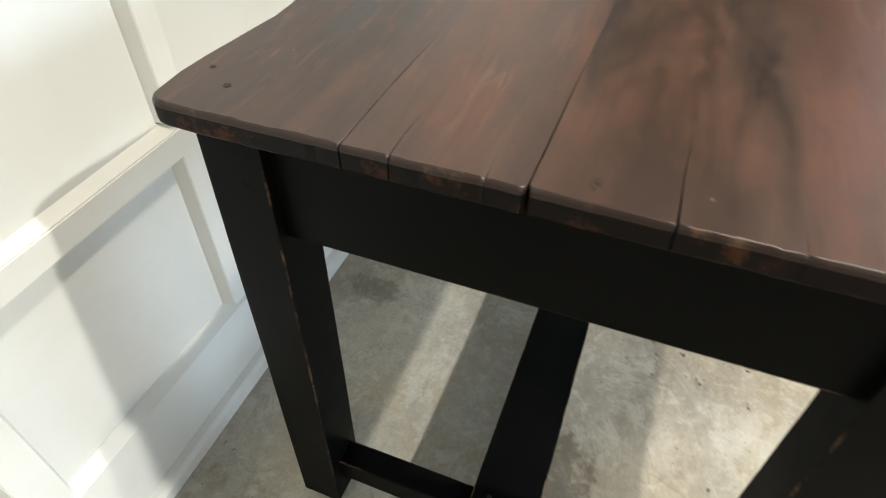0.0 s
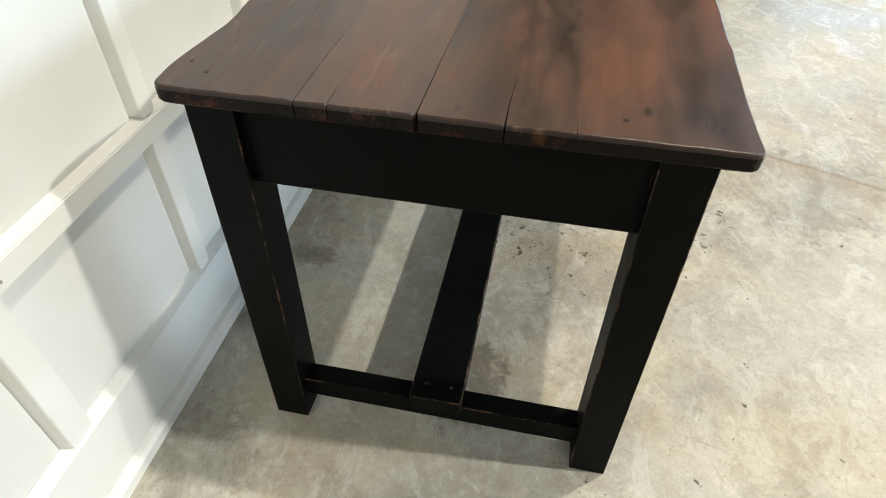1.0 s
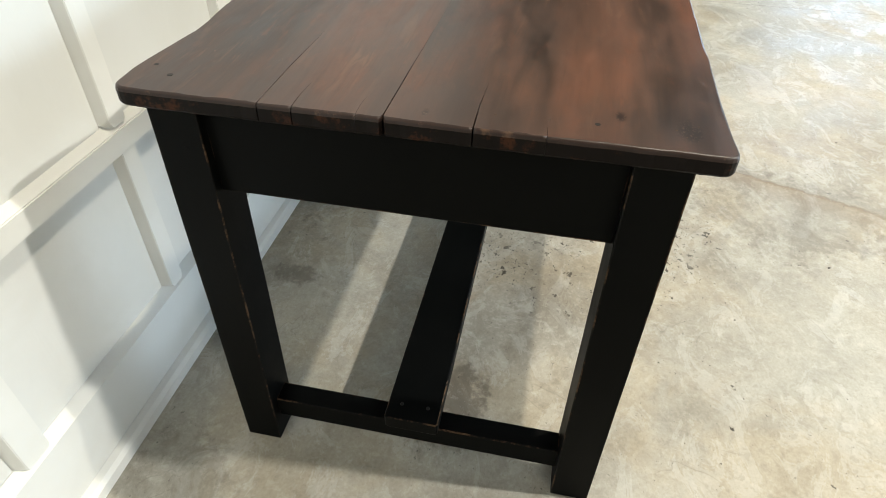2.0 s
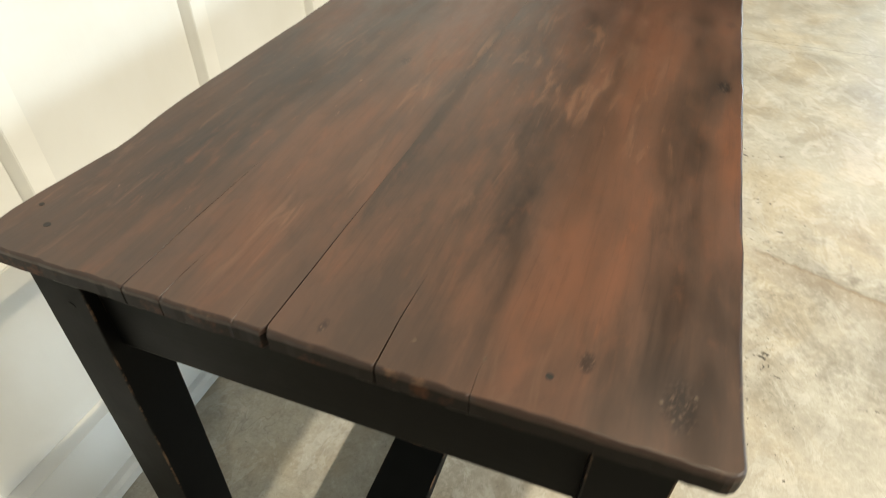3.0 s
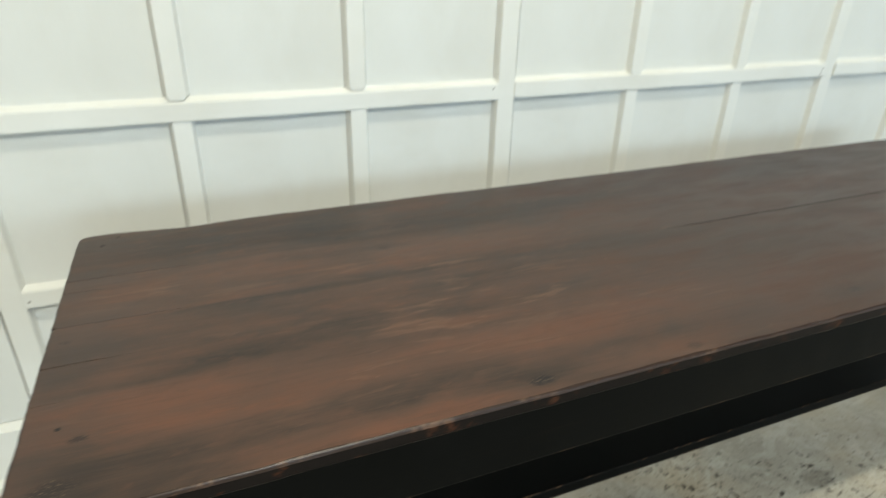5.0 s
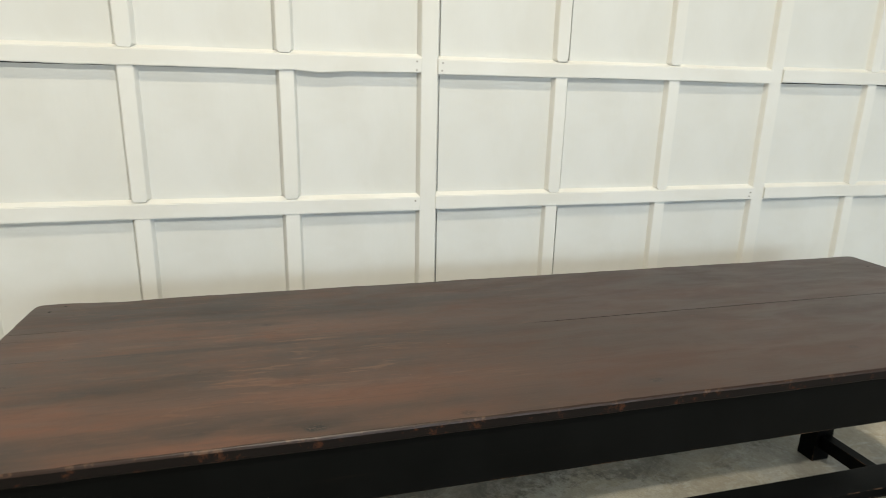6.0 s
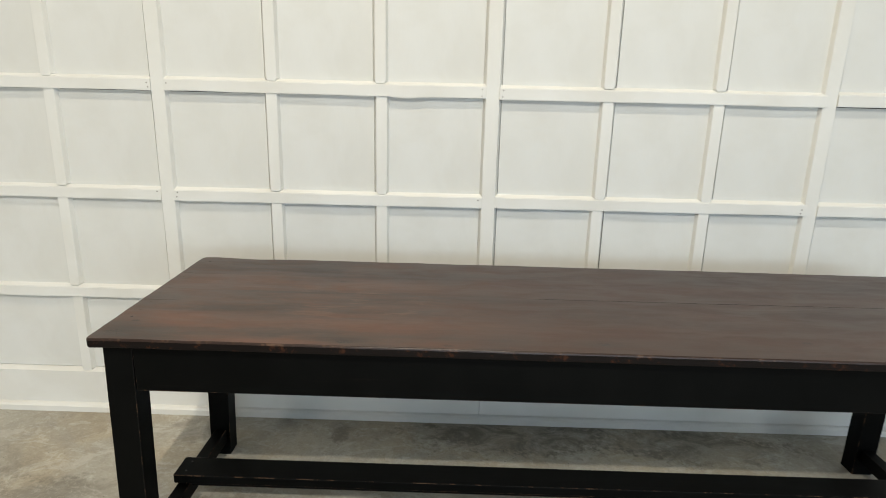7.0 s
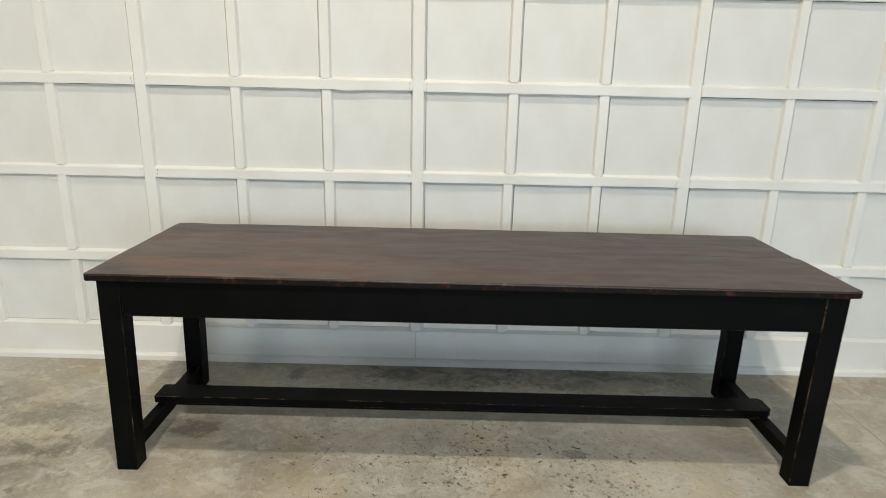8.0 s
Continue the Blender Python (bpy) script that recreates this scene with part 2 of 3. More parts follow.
# where it lies thick and dark
THICK_STAIN = [
    (0.35, 0.242, 0.15, 0.030, 0.053), (0.45, 0.266, 0.10, 0.026, 0.043), (0.50, 0.386, 0.32, 0.013, 0.043), (0.82, 0.393, 0.28, 0.020, 0.053),
    (1.10, 0.375, 0.30, 0.026, 0.034), (0.625, 0.040, 0.075, 0.024, 0.072), (0.046, 0.045, 0.055, 0.042, 0.072), (0.075, 0.150, 0.050, 0.045, 0.043),
    (0.025, 0.225, 0.040, 0.050, 0.038), (0.79, 0.325, 0.16, 0.030, 0.043), (0.20, 0.625, 0.28, 0.050, 0.029), (0.25, 0.262, 0.13, 0.024, 0.029),
    (1.31, 0.058, 0.070, 0.026, 0.053), (0.50, 0.600, 0.32, 0.040, 0.024), (1.10, 0.139, 0.12, 0.020, 0.029), (0.46, 0.058, 0.12, 0.020, 0.034),
    (2.30, 0.085, 0.14, 0.045, 0.034), (1.90, 0.475, 0.35, 0.035, 0.029), (0.10, 0.030, 0.13, 0.035, 0.045), (0.069, 0.100, 0.07, 0.045, 0.035),
    (0.557, 0.038, 0.16, 0.022, 0.030), (0.655, 0.318, 0.16, 0.028, 0.040), (0.44, 0.504, 0.16, 0.026, 0.034), (0.178, 0.222, 0.14, 0.018, 0.045),
]


def stained_wood(name, tones, shift, bands):
    """Dark stained old boards with the grain along x; bands: stops of (y, amount of red heart) across the width."""
    t = Tree(name)
    bend = t.noise(1.0, t.mapping((1.6, 4.0, 4.0), shift), 2, 0.5)
    base = t.n.new("ShaderNodeVectorMath")
    base.operation = "MULTIPLY_ADD"
    comb = t.n.new("ShaderNodeCombineXYZ")
    t.l.new(bend, comb.inputs["Y"])
    t.l.new(bend, comb.inputs["Z"])
    t.l.new(comb.outputs[0], base.inputs[0])
    base.inputs[1].default_value = (0, 0.055, 0.03)
    t.l.new(t.co, base.inputs[2])
    grained = base.outputs[0]
    cloud = t.noise(1.0, t.mapping((2.4, 9.0, 9.0), shift), 7, 0.56, 0.4)
    streak = t.noise(1.0, t.mapping((2.2, 30, 0), shift, grained), 6, 0.56)
    fine = t.noise(1.0, t.mapping((5.0, 150, 0), shift, grained), 4, 0.55)
    rub = t.noise(1.0, t.mapping((5.0, 17.0, 17.0), shift), 8, 0.62, 0.5)
    pore = t.noise(1.0, t.mapping((22.0, 420, 0), shift, grained), 3, 0.5)
    # heartwood bands across the width of the top
    sep = t.n.new("ShaderNodeSeparateXYZ")
    t.l.new(t.co, sep.inputs[0])
    across = t.math("ADD", sep.outputs["Y"], t.math("MULTIPLY", t.math("SUBTRACT", bend, 0.5), 0.16))
    heart = t.ramp(t.math("MULTIPLY", across, 1.0 / 0.75), [(y / 0.75, (v, v, v)) for y, v in bands])
    v = t.math("ADD", t.math("MULTIPLY", cloud, 0.44), t.math("ADD", t.math("MULTIPLY", streak, 0.20), t.math("MULTIPLY", rub, 0.36)))
    v = t.math("ADD", 0.5, t.math("MULTIPLY", t.math("SUBTRACT", v, 0.5), 0.84))
    v = t.math("ADD", v, t.math("MULTIPLY", t.math("SUBTRACT", heart, 0.5), 0.11))
    # thin and thick places of the stain, feathered along the grain
    feather = t.math("ADD", t.math("MULTIPLY", t.math("SUBTRACT", rub, 0.5), 1.5), t.math("MULTIPLY", t.math("SUBTRACT", streak, 0.5), 1.3))
    for spots, sign in ((THIN, 1.0), (THICK_STAIN, -1.0)):
        for x, y, rx, ry, amount in spots:
            ln = t.n.new("ShaderNodeVectorMath")
            ln.operation = "LENGTH"
            t.l.new(t.mapping((1 / rx, 1 / ry, 0.0), (-x / rx, -y / ry, 0)), ln.inputs[0])
            v = t.math("ADD", v, t.step(t.math("ADD", ln.outputs["Value"], feather), 0.25, 1.35, sign * amount, 0.0))
    # the strip along the back is a darker piece of timber
    strip = t.math("MULTIPLY", t.step(t.math("ADD", sep.outputs["Y"], t.math("MULTIPLY", sep.outputs["X"], 0.006)), 0.5485, 0.5510), t.step(sep.outputs["X"], 0.35, 1.2, 1.0, 0.3))
    v = t.math("SUBTRACT", v, t.math("MULTIPLY", strip, 0.045))
    c = t.ramp(v, [(0.36, tones[0]), (0.455, tones[1]), (0.55, tones[2]), (0.68, tones[3])])
    c = t.mix(t.step(fine, 0.50, 0.72, 0, 0.20), c, tuple(k * 0.45 for k in tones[0]))
    c = t.mix(t.step(pore, 0.60, 0.72, 0, 0.10), c, tuple(k * 0.4 for k in tones[0]))
    # flecks where the stain is thin
    fleck = t.step(t.noise(1.0, t.mapping((20, 90, 0), shift, grained), 3, 0.5), 0.58, 0.74, 0, 0.35)
    c = t.mix(t.math("MULTIPLY", fleck, t.step(cloud, 0.44, 0.62)), c, (0.16, 0.058, 0.028))
    mottle = t.noise(46.0, t.mapping((0.45, 1, 1), shift), 7, 0.66, 0.3)
    c = t.mix(t.step(mottle, 0.50, 0.72, 0, 0.24), c, tones[0])
    c = t.mix(t.step(mottle, 0.47, 0.32, 0, 0.20), c, tones[3])
    figure = t.math("MULTIPLY", t.step(t.noise(1.0, t.mapping((9, 55, 0), shift, grained), 5, 0.58, 0.6), 0.53, 0.67, 0, 0.65), t.step(t.noise(1.0, t.mapping((1.7, 6, 0), shift), 3), 0.46, 0.62))
    c = t.mix(figure, c, (0.140, 0.074, 0.046))
    # right end stained darker, with its dim far reflections put into the colour too
    c = t.mix(t.step(t.math("ADD", sep.outputs["X"], t.math("MULTIPLY", t.math("SUBTRACT", cloud, 0.5), 1.2)), 0.5, 1.5, 0, 0.66), c, (0.030, 0.0140, 0.0090))
    # weathered ends
    end = t.step(t.math("ADD", sep.outputs["X"], t.math("MULTIPLY", t.math("SUBTRACT", rub, 0.5), 0.25)), 0.02, 0.13, 0.5, 0.0)
    c = t.mix(end, c, (0.050, 0.033, 0.026))
    # small pale dents and scrapes
    dent = t.math("MULTIPLY", t.step(t.noise(1.0, t.mapping((60, 130, 0), shift), 3, 0.5, 0.5), 0.70, 0.76), t.step(t.noise(6.0, t.mapping((1, 1, 1), (9.1, 2.2, 0)), 3), 0.50, 0.60, 0.0, 0.6))
    c = t.mix(dent, c, (0.16, 0.090, 0.060))
    # knots, dark with a broken rim
    dark = 0.0
    wob = t.math("MULTIPLY", t.noise(75.0, t.mapping((0.6, 1, 1)), 6, 0.72), 1.3)
    for x, y, r, s in KNOTS:
        vec = t.mapping((0.55 / r, 1.0 / r, 0.0), (-0.55 * x / r, -y / r, 0))
        ln = t.n.new("ShaderNodeVectorMath")
        ln.operation = "LENGTH"
        t.l.new(vec, ln.inputs[0])
        k = t.step(t.math("ADD", ln.outputs["Value"], t.math("SUBTRACT", wob, 0.65)), 0.45, 1.25, s, 0.0)
        dark = t.math("MAXIMUM", k, dark)
    crumb = t.step(t.noise(260.0, detail=4, rough=0.7), 0.52, 0.62, 0.0, 0.75)
    c = t.mix(dark, c, t.mix(crumb, (0.006, 0.005, 0.005), (0.13, 0.085, 0.06)))
    t.bump(t.math("ADD", t.math("MULTIPLY", fine, 0.7), t.math("ADD", streak, t.math("ADD", t.math("MULTIPLY", dark, -1.0), t.math("MULTIPLY", pore, -0.25)))), 0.10, 0.0012)
    return t.finish(c, t.step(rub, 0.3, 0.7, 0.285, 0.42), 0.34)


def black_paint(name, along):
    """Rubbed black paint, brushed along one axis."""
    t = Tree(name)
    s = tuple(2.0 if a == along else 45.0 for a in "xyz")
    brush = t.noise(1.0, t.mapping(s), 5, 0.6)
    blot = t.noise(5.0, detail=6, rough=0.6)
    c = t.mix(t.step(blot, 0.4, 0.7), (0.0018, 0.0021, 0.0020), (0.0032, 0.0034, 0.0031))
    c = t.mix(t.step(brush, 0.66, 0.8, 0, 0.5), c, (0.011, 0.008, 0.006))
    t.bump(brush, 0.2, 0.0012)
    return t.finish(c, t.step(blot, 0.3, 0.7, 0.40, 0.55), 0.055)


def rubbed_edge(name, paint, wood, amount, spec=0.25, gloss=0.5, front_glint=0.0):
    """Arrises rubbed through to the wood in uneven lengths; the last argument paints a pale glint on the front arris
    near the left end.
    """
    t = Tree(name)
    xyz = t.n.new("ShaderNodeSeparateXYZ")
    t.l.new(t.co, xyz.inputs[0])
    more = t.math("MULTIPLY", t.step(xyz.outputs["Y"], 0.012, 0.02, front_glint, 0.0), t.math("MULTIPLY", t.step(xyz.outputs["X"], 0.08, 0.2), t.step(xyz.outputs["X"], 0.4, 0.8, 1.0, 0.2)))
    a = t.noise(14.0, detail=8, rough=0.72)
    b = t.noise(90.0, detail=5, rough=0.7)
    f = t.step(t.math("ADD", more, t.math("ADD", t.math("MULTIPLY", a, 0.7), t.math("MULTIPLY", b, 0.3))), amount, amount + 0.09)
    return t.finish(t.mix(f, paint, t.mix(b, wood, tuple(v * 0.35 for v in wood))), gloss, spec)


def plain(name, tone, rough=0.5, metal=0.0, var=0.2, scale=20.0):
    t = Tree(name)
    return t.finish(t.mix(t.step(t.noise(scale), 0.3, 0.7), tone, tuple(v * (1 - var) for v in tone)), rough, 0.5, metal)


def pine():
    t = Tree("raw_pine")
    s = t.noise(1.0, t.mapping((30, 1.6, 30)), 5, 0.6, 0.6)
    t.bump(s, 0.2, 0.001)
    return t.finish(t.ramp(s, [(0.3, (0.36, 0.22, 0.10)), (0.5, (0.52, 0.35, 0.18)), (0.7, (0.60, 0.44, 0.25))]), 0.6, 0.4)


M_FLOOR = concrete()
M_PANEL = white_paint("painted_panel", (0.66, 0.662, 0.632))
M_TRIM = white_paint("painted_trim", (0.71, 0.706, 0.668))
M_WALL = plaster("plain_wall_paint", (0.60, 0.58, 0.54))
M_FAR = plaster("dark_wall_paint", (0.09, 0.087, 0.083))
M_CEIL = plaster("ceiling_paint", (0.13, 0.125, 0.12))
# dark, so slits between panels read as open joints and as shadow lines
M_BACKING = plain("joint_and_shadow_backing", (0.055, 0.052, 0.047), 0.8)
WOOD = ((0.0195, 0.0135, 0.0105), (0.049, 0.0290, 0.0205), (0.085, 0.0435, 0.0285), (0.134, 0.0540, 0.0300))
BANDS = ((0.0, 0.62), (0.07, 0.55), (0.16, 0.95), (0.23, 0.68), (0.31, 0.28), (0.385, 0.42), (0.44, 0.70), (0.53, 0.66), (0.60, 0.26), (0.75, 0.30))
M_BOARDS = [stained_wood("stained_front_board", WOOD, (0.3, 1.7, 0.2), BANDS), stained_wood("stained_back_board", WOOD, (4.3, 0.4, 2.1), BANDS)]
# rubbed rim, plus a highlight painted pale along part of the front arris
M_TOPEDGE = rubbed_edge("rubbed_board_edge_with_glint", (0.028, 0.016, 0.012), (0.15, 0.085, 0.055), 0.545, 0.3, 0.34, 0.045)
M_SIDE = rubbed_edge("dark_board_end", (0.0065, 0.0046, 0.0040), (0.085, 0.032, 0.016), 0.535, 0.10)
M_BLACK = {a: black_paint("black_paint_" + a, a) for a in "xyz"}
M_BLACKEDGE = rubbed_edge("rubbed_black_edge", (0.0045, 0.0042, 0.004), (0.15, 0.090, 0.055), 0.50, 0.08)
M_NAIL = plain("old_iron_nail", (0.03, 0.028, 0.026), 0.55, 0.6)
M_FILL = plain("worn_pale_spot", (0.11, 0.075, 0.05), 0.7, 0, 0.6, 400.0)
M_RUST = plain("painted_over_nail", (0.36, 0.33, 0.29), 0.6, 0, 0.4, 300.0)
M_PINE = pine()
M_RUBBER = plain("black_rubber", (0.015, 0.015, 0.016), 0.6)
M_STEEL = plain("zinc_plated_steel", (0.72, 0.73, 0.75), 0.35, 0.6)
M_MAHOGANY = stained_wood("dark_red_timber", WOOD, (12.0, 3.0, 4.0), BANDS)

# ---- mesh helpers ----


def mesh_of(name, bm, mats):
    bmesh.ops.recalc_face_normals(bm, faces=bm.faces)
    me = bpy.data.meshes.new(name)
    bm.to_mesh(me)
    bm.free()
    for m in mats if isinstance(mats, (list, tuple)) else (mats,):
        me.materials.append(m)
    return me


def part(name, bm, mats, parent=None, label=""):
    """Links a bmesh as one mesh object under a thing or a part."""
    ob = new(name, mesh_of(name, bm, mats))
    ob.parent = parent
    return tagged(ob, label)


def piece(name, me, parent, x=0.0, y=0.0, z=0.0):
    ob = new(name, me)
    ob.parent = parent
    ob.location = (x, y, z)
    return ob


def box_bm(x0, x1, y0, y1, z0, z1, bevel=0.0, segments=2, edge_mat=-1):
    bm = bmesh.new()
    bmesh.ops.create_cube(bm, size=1.0)
    for v in bm.verts:
        v.co = ((x0 + x1) / 2 + v.co.x * (x1 - x0), (y0 + y1) / 2 + v.co.y * (y1 - y0), (z0 + z1) / 2 + v.co.z * (z1 - z0))
    if bevel:
        bmesh.ops.bevel(bm, geom=bm.edges[:], offset=bevel, segments=segments, affect="EDGES", profile=0.6, material=edge_mat)
    return bm


def prism_bm(outline, axis, a, b, bevel=0.0, edge_mat=-1, segments=2):
    """A 2D outline drawn out from a to b along an axis: x takes (y, z), y takes (x, z), z takes (x, y)."""
    bm = bmesh.new()
    place = {"x": lambda p, s: (s, p[0], p[1]), "y": lambda p, s: (p[0], s, p[1]), "z": lambda p, s: (p[0], p[1], s)}[axis]
    lo = [bm.verts.new(place(p, a)) for p in outline]
    hi = [bm.verts.new(place(p, b)) for p in outline]
    caps = [bm.faces.new(lo), bm.faces.new(hi)]
    n = len(outline)
    for i in range(n):
        bm.faces.new((lo[i], lo[(i + 1) % n], hi[(i + 1) % n], hi[i]))
    bmesh.ops.recalc_face_normals(bm, faces=bm.faces)
    if bevel:
        rim = [e for f in caps for e in f.edges]
        bmesh.ops.bevel(bm, geom=rim, offset=bevel, segments=segments, affect="EDGES", profile=0.55, material=edge_mat, clamp_overlap=True)
    return bm


def disc_bm(x, y, z, r, h, n=12, axis="z"):
    bm = bmesh.new()
    bmesh.ops.create_cone(bm, cap_ends=True, segments=n, radius1=r, radius2=r * 0.85, depth=h)
    turn = {"z": Matrix(), "x": Matrix.Rotation(radians(90), 4, "Y"), "y": Matrix.Rotation(radians(90), 4, "X")}[axis]
    bmesh.ops.transform(bm, matrix=Matrix.Translation((x, y, z)) @ turn, verts=bm.verts)
    return bm


def thing(name, x, y, z, label, category, group=""):
    ob = new(name)
    ob.location = (x, y, z)
    return tagged(ob, label, category, group)


def joined(bm, other):
    """Adds the geometry of other to bm."""
    me = bpy.data.meshes.new("temporary")
    other.to_mesh(me)
    other.free()
    bm.from_mesh(me)
    bpy.data.meshes.remove(me)
    return bm


# ---- the room ----
X0, X1, Y0, Y1, TOP = -6.5, 11.6, -8.5, 0.967, 5.4


def structure(name, bm, mats, label, category):
    return tagged(part(name, bm, mats), label, category, kind="structure")


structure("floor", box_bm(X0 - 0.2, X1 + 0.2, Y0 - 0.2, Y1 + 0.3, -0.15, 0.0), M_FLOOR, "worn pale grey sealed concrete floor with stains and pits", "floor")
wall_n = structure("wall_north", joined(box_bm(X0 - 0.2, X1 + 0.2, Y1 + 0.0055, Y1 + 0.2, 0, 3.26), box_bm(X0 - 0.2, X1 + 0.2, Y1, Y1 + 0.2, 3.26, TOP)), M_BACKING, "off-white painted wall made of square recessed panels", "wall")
wall_s = box_bm(X0 - 0.2, -0.2, Y0 - 0.2, Y0, 0, TOP)
joined(wall_s, box_bm(7.0, X1 + 0.2, Y0 - 0.2, Y0, 0, TOP))
joined(wall_s, box_bm(-0.2, 7.0, Y0 - 0.2, Y0, 2.75, TOP))
joined(wall_s, box_bm(-0.2, 7.0, Y0 - 0.2, Y0, 0, 0.25))
structure("wall_south", wall_s, M_FAR, "plain dark painted wall with a wide shop window opening", "wall")
structure("wall_west", box_bm(X0 - 0.2, X0, Y0, Y1, 0, TOP), M_WALL, "plain grey painted wall", "wall")
wall_e = box_bm(X1, X1 + 0.2, Y0, -6.0, 0, TOP)
joined(wall_e, box_bm(X1, X1 + 0.2, -3.4, Y1, 0, TOP))
joined(wall_e, box_bm(X1, X1 + 0.2, -6.0, -3.4, 2.8, TOP))
structure("wall_east", wall_e, M_FAR, "plain dark painted wall with an open doorway", "wall")
structure("ceiling", box_bm(X0 - 0.2, X1 + 0.2, Y0 - 0.2, Y1 + 0.2, TOP, TOP + 0.15), M_CEIL, "plain dark painted ceiling", "ceiling")

# ---- the table ----
H = 0.77          # height of the top
THICK = 0.025
table = thing("farm_table", 1.28, 0.37, 0, "long antique farm table, red-brown plank top, rubbed black base", "table")
inverse = Matrix.Translation((-1.28, -0.37, 0))


def table_part(name, bm, mats, label="", parent=None):
    ob = part(name, bm, mats, parent or table, label)
    if parent is None:
        ob.matrix_parent_inverse = inverse
    return ob


def wave(a, b, n, y, amp, seed):
    """Points of an uneven edge from x = a to x = b near y."""
    pts = []
    for i in range(n + 1):
        x = a + (b - a) * i / n
        pts.append((x, y(x) + amp * noise.noise((x * 6.0, seed, 0.5)) + 0.35 * amp * noise.noise((x * 31.0, seed, 2.5))))
    return pts


def notch(y, depth, width):
    """A split that runs in from the left end at height y of the outline, which goes down in y there."""
    return [(-0.005, y + width / 2), (depth * 0.45, y + width * 0.22 + 0.001), (depth, y - 0.001), (depth * 0.45, y - width * 0.22 + 0.001), (-0.005, y - width / 2)]


def end_run(a, b, seed):
    """Points down a sawn and knocked-about board end from y = a to y = b."""
    n = max(4, int(abs(a - b) / 0.008))
    return [(-0.005 + 0.0013 * noise.noise((seed, q * 25, 1)) + 0.0008 * noise.noise((seed, q * 130, 5)), q) for q in np.linspace(a, b, n)]


def left_end(y_from, y_to, splits, seed):
    pts, y = [], y_from + 0.0035
    for sy, depth, width in splits:
        pts += end_run(y - 0.006, sy + 0.005, seed) + notch(sy, depth, width)
        y = sy
    return pts + end_run(y - 0.006, y_to + 0.012, seed)


def back_y(x):
    dip = 0.011 * math.exp(-((x - 0.20) / 0.085) ** 2)
    return 0.748 - dip - 0.004 * min(1, x / 0.4) - 0.003 * (x / 2.55)


def round_corner(cx, cy, r, a0, a1, n=5):
    return [(cx + r * math.cos(radians(a)), cy + r * math.sin(radians(a))) for a in np.linspace(a0, a1, n)]


L = 2.570
boards = []
joint_a = lambda x: 0.3935 - 0.008 * min(1, x / 1.1) + 0.004 * max(0, x - 1.3)
GAP_A = lambda x: 0.0003 + 0.0013 * max(0, 1 - x / 0.26) + 0.0024 * max(0, min(1, (x - 1.15) / 0.1))
# front board: right along the front edge, up the right end, back along the joint, down the left end
out = round_corner(0.010, 0.010, 0.015, 180, 270) + wave(0.05, L - 0.05, 70, lambda x: -0.003 - 0.004 * (x / L), 0.0020, 3.1)
out += round_corner(L + 0.004 - 0.014, 0.012, 0.014, 270, 360)
out += [(L + 0.003 + 0.003 * noise.noise((1, q * 20, 4)), q) for q in np.linspace(0.05, 0.34, 8)] + [(L + 0.001, 0.372)]
out += [(x, y - GAP_A(x) / 2) for x, y in wave(L - 0.006, 0.000, 60, joint_a, 0.0010, 7.7)]
out += left_end(0.3925, 0.012, [(0.2865, 0.12, 0.0019), (0.203, 0.05, 0.0005)], 2.2)
boards.append((out, 0, H))
# back board, with splits running in from its left end
out = [(x, y + GAP_A(x) / 2) for x, y in wave(0.000, L - 0.016, 60, joint_a, 0.0010, 7.7)]
out += [(L - 0.010 + 0.003 * noise.noise((1, q * 20, 9)), q) for q in np.linspace(0.42, 0.70, 9)]
out += round_corner(L - 0.028, back_y(L) - 0.022, 0.020, 0, 90)
out += wave(L - 0.06, 0.05, 70, back_y, 0.0035, 5.3)
out += round_corner(0.016, 0.726, 0.020, 90, 180)
out += left_end(0.69, 0.3855, [(0.549, 0.24, 0.0017), (0.5055, 0.07, 0.0013), (0.426, 0.05, 0.0005)], 8.0)
boards.append((out, 1, H - 0.0003))
board_obs = []
RIM = ((-THICK, 0.0020), (-THICK + 0.003, 0.0), (-0.0060, 0.0), (-0.0026, 0.0007), (-0.0008, 0.0020), (0.0, 0.0040))


def inward(x, y):
    """The way in from the rim of the whole top at a point of a board's outline; none along joints and splits."""
    right, back = L - (0.030 if y > 0.6 else 0.012), back_y(min(max(x, 0.0), L)) - 0.022
    way = Vector((min(max(x, 0.012), right) - x, min(max(y, 0.011), back) - y))
    return way.normalized() if way.length > 1e-5 else way


def board_bm(outline, top):
    """A board drawn up through the loops of RIM, its rim rubbed round and chipped."""
    bm = bmesh.new()
    loops = []
    for dz, off in RIM:
        loop = []
        for x, y in outline:
            worn = off * (1.0 + 0.5 * noise.noise((x * 21, y * 21, 4.0)) + 0.45 * noise.noise((x * 95, y * 95, 1.0)))
            p = Vector((x, y)) + inward(x, y) * worn
            loop.append(bm.verts.new((p.x, p.y, top + dz)))
        loops.append(loop)
    n = len(outline)
    for k, (lo, hi) in enumerate(zip(loops[:-1], loops[1:])):
        for i in range(n):
            f = bm.faces.new((lo[i], lo[(i + 1) % n], hi[(i + 1) % n], hi[i]))
            rim = inward(*outline[i]).length + inward(*outline[(i + 1) % n]).length > 0.5
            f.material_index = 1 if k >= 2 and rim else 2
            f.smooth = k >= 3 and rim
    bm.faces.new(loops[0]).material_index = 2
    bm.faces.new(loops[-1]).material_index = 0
    return bm


for out, k, top in boards:
    board_obs.append(table_part("tabletop_board", board_bm(out, top), [M_BOARDS[k], M_TOPEDGE, M_SIDE]))

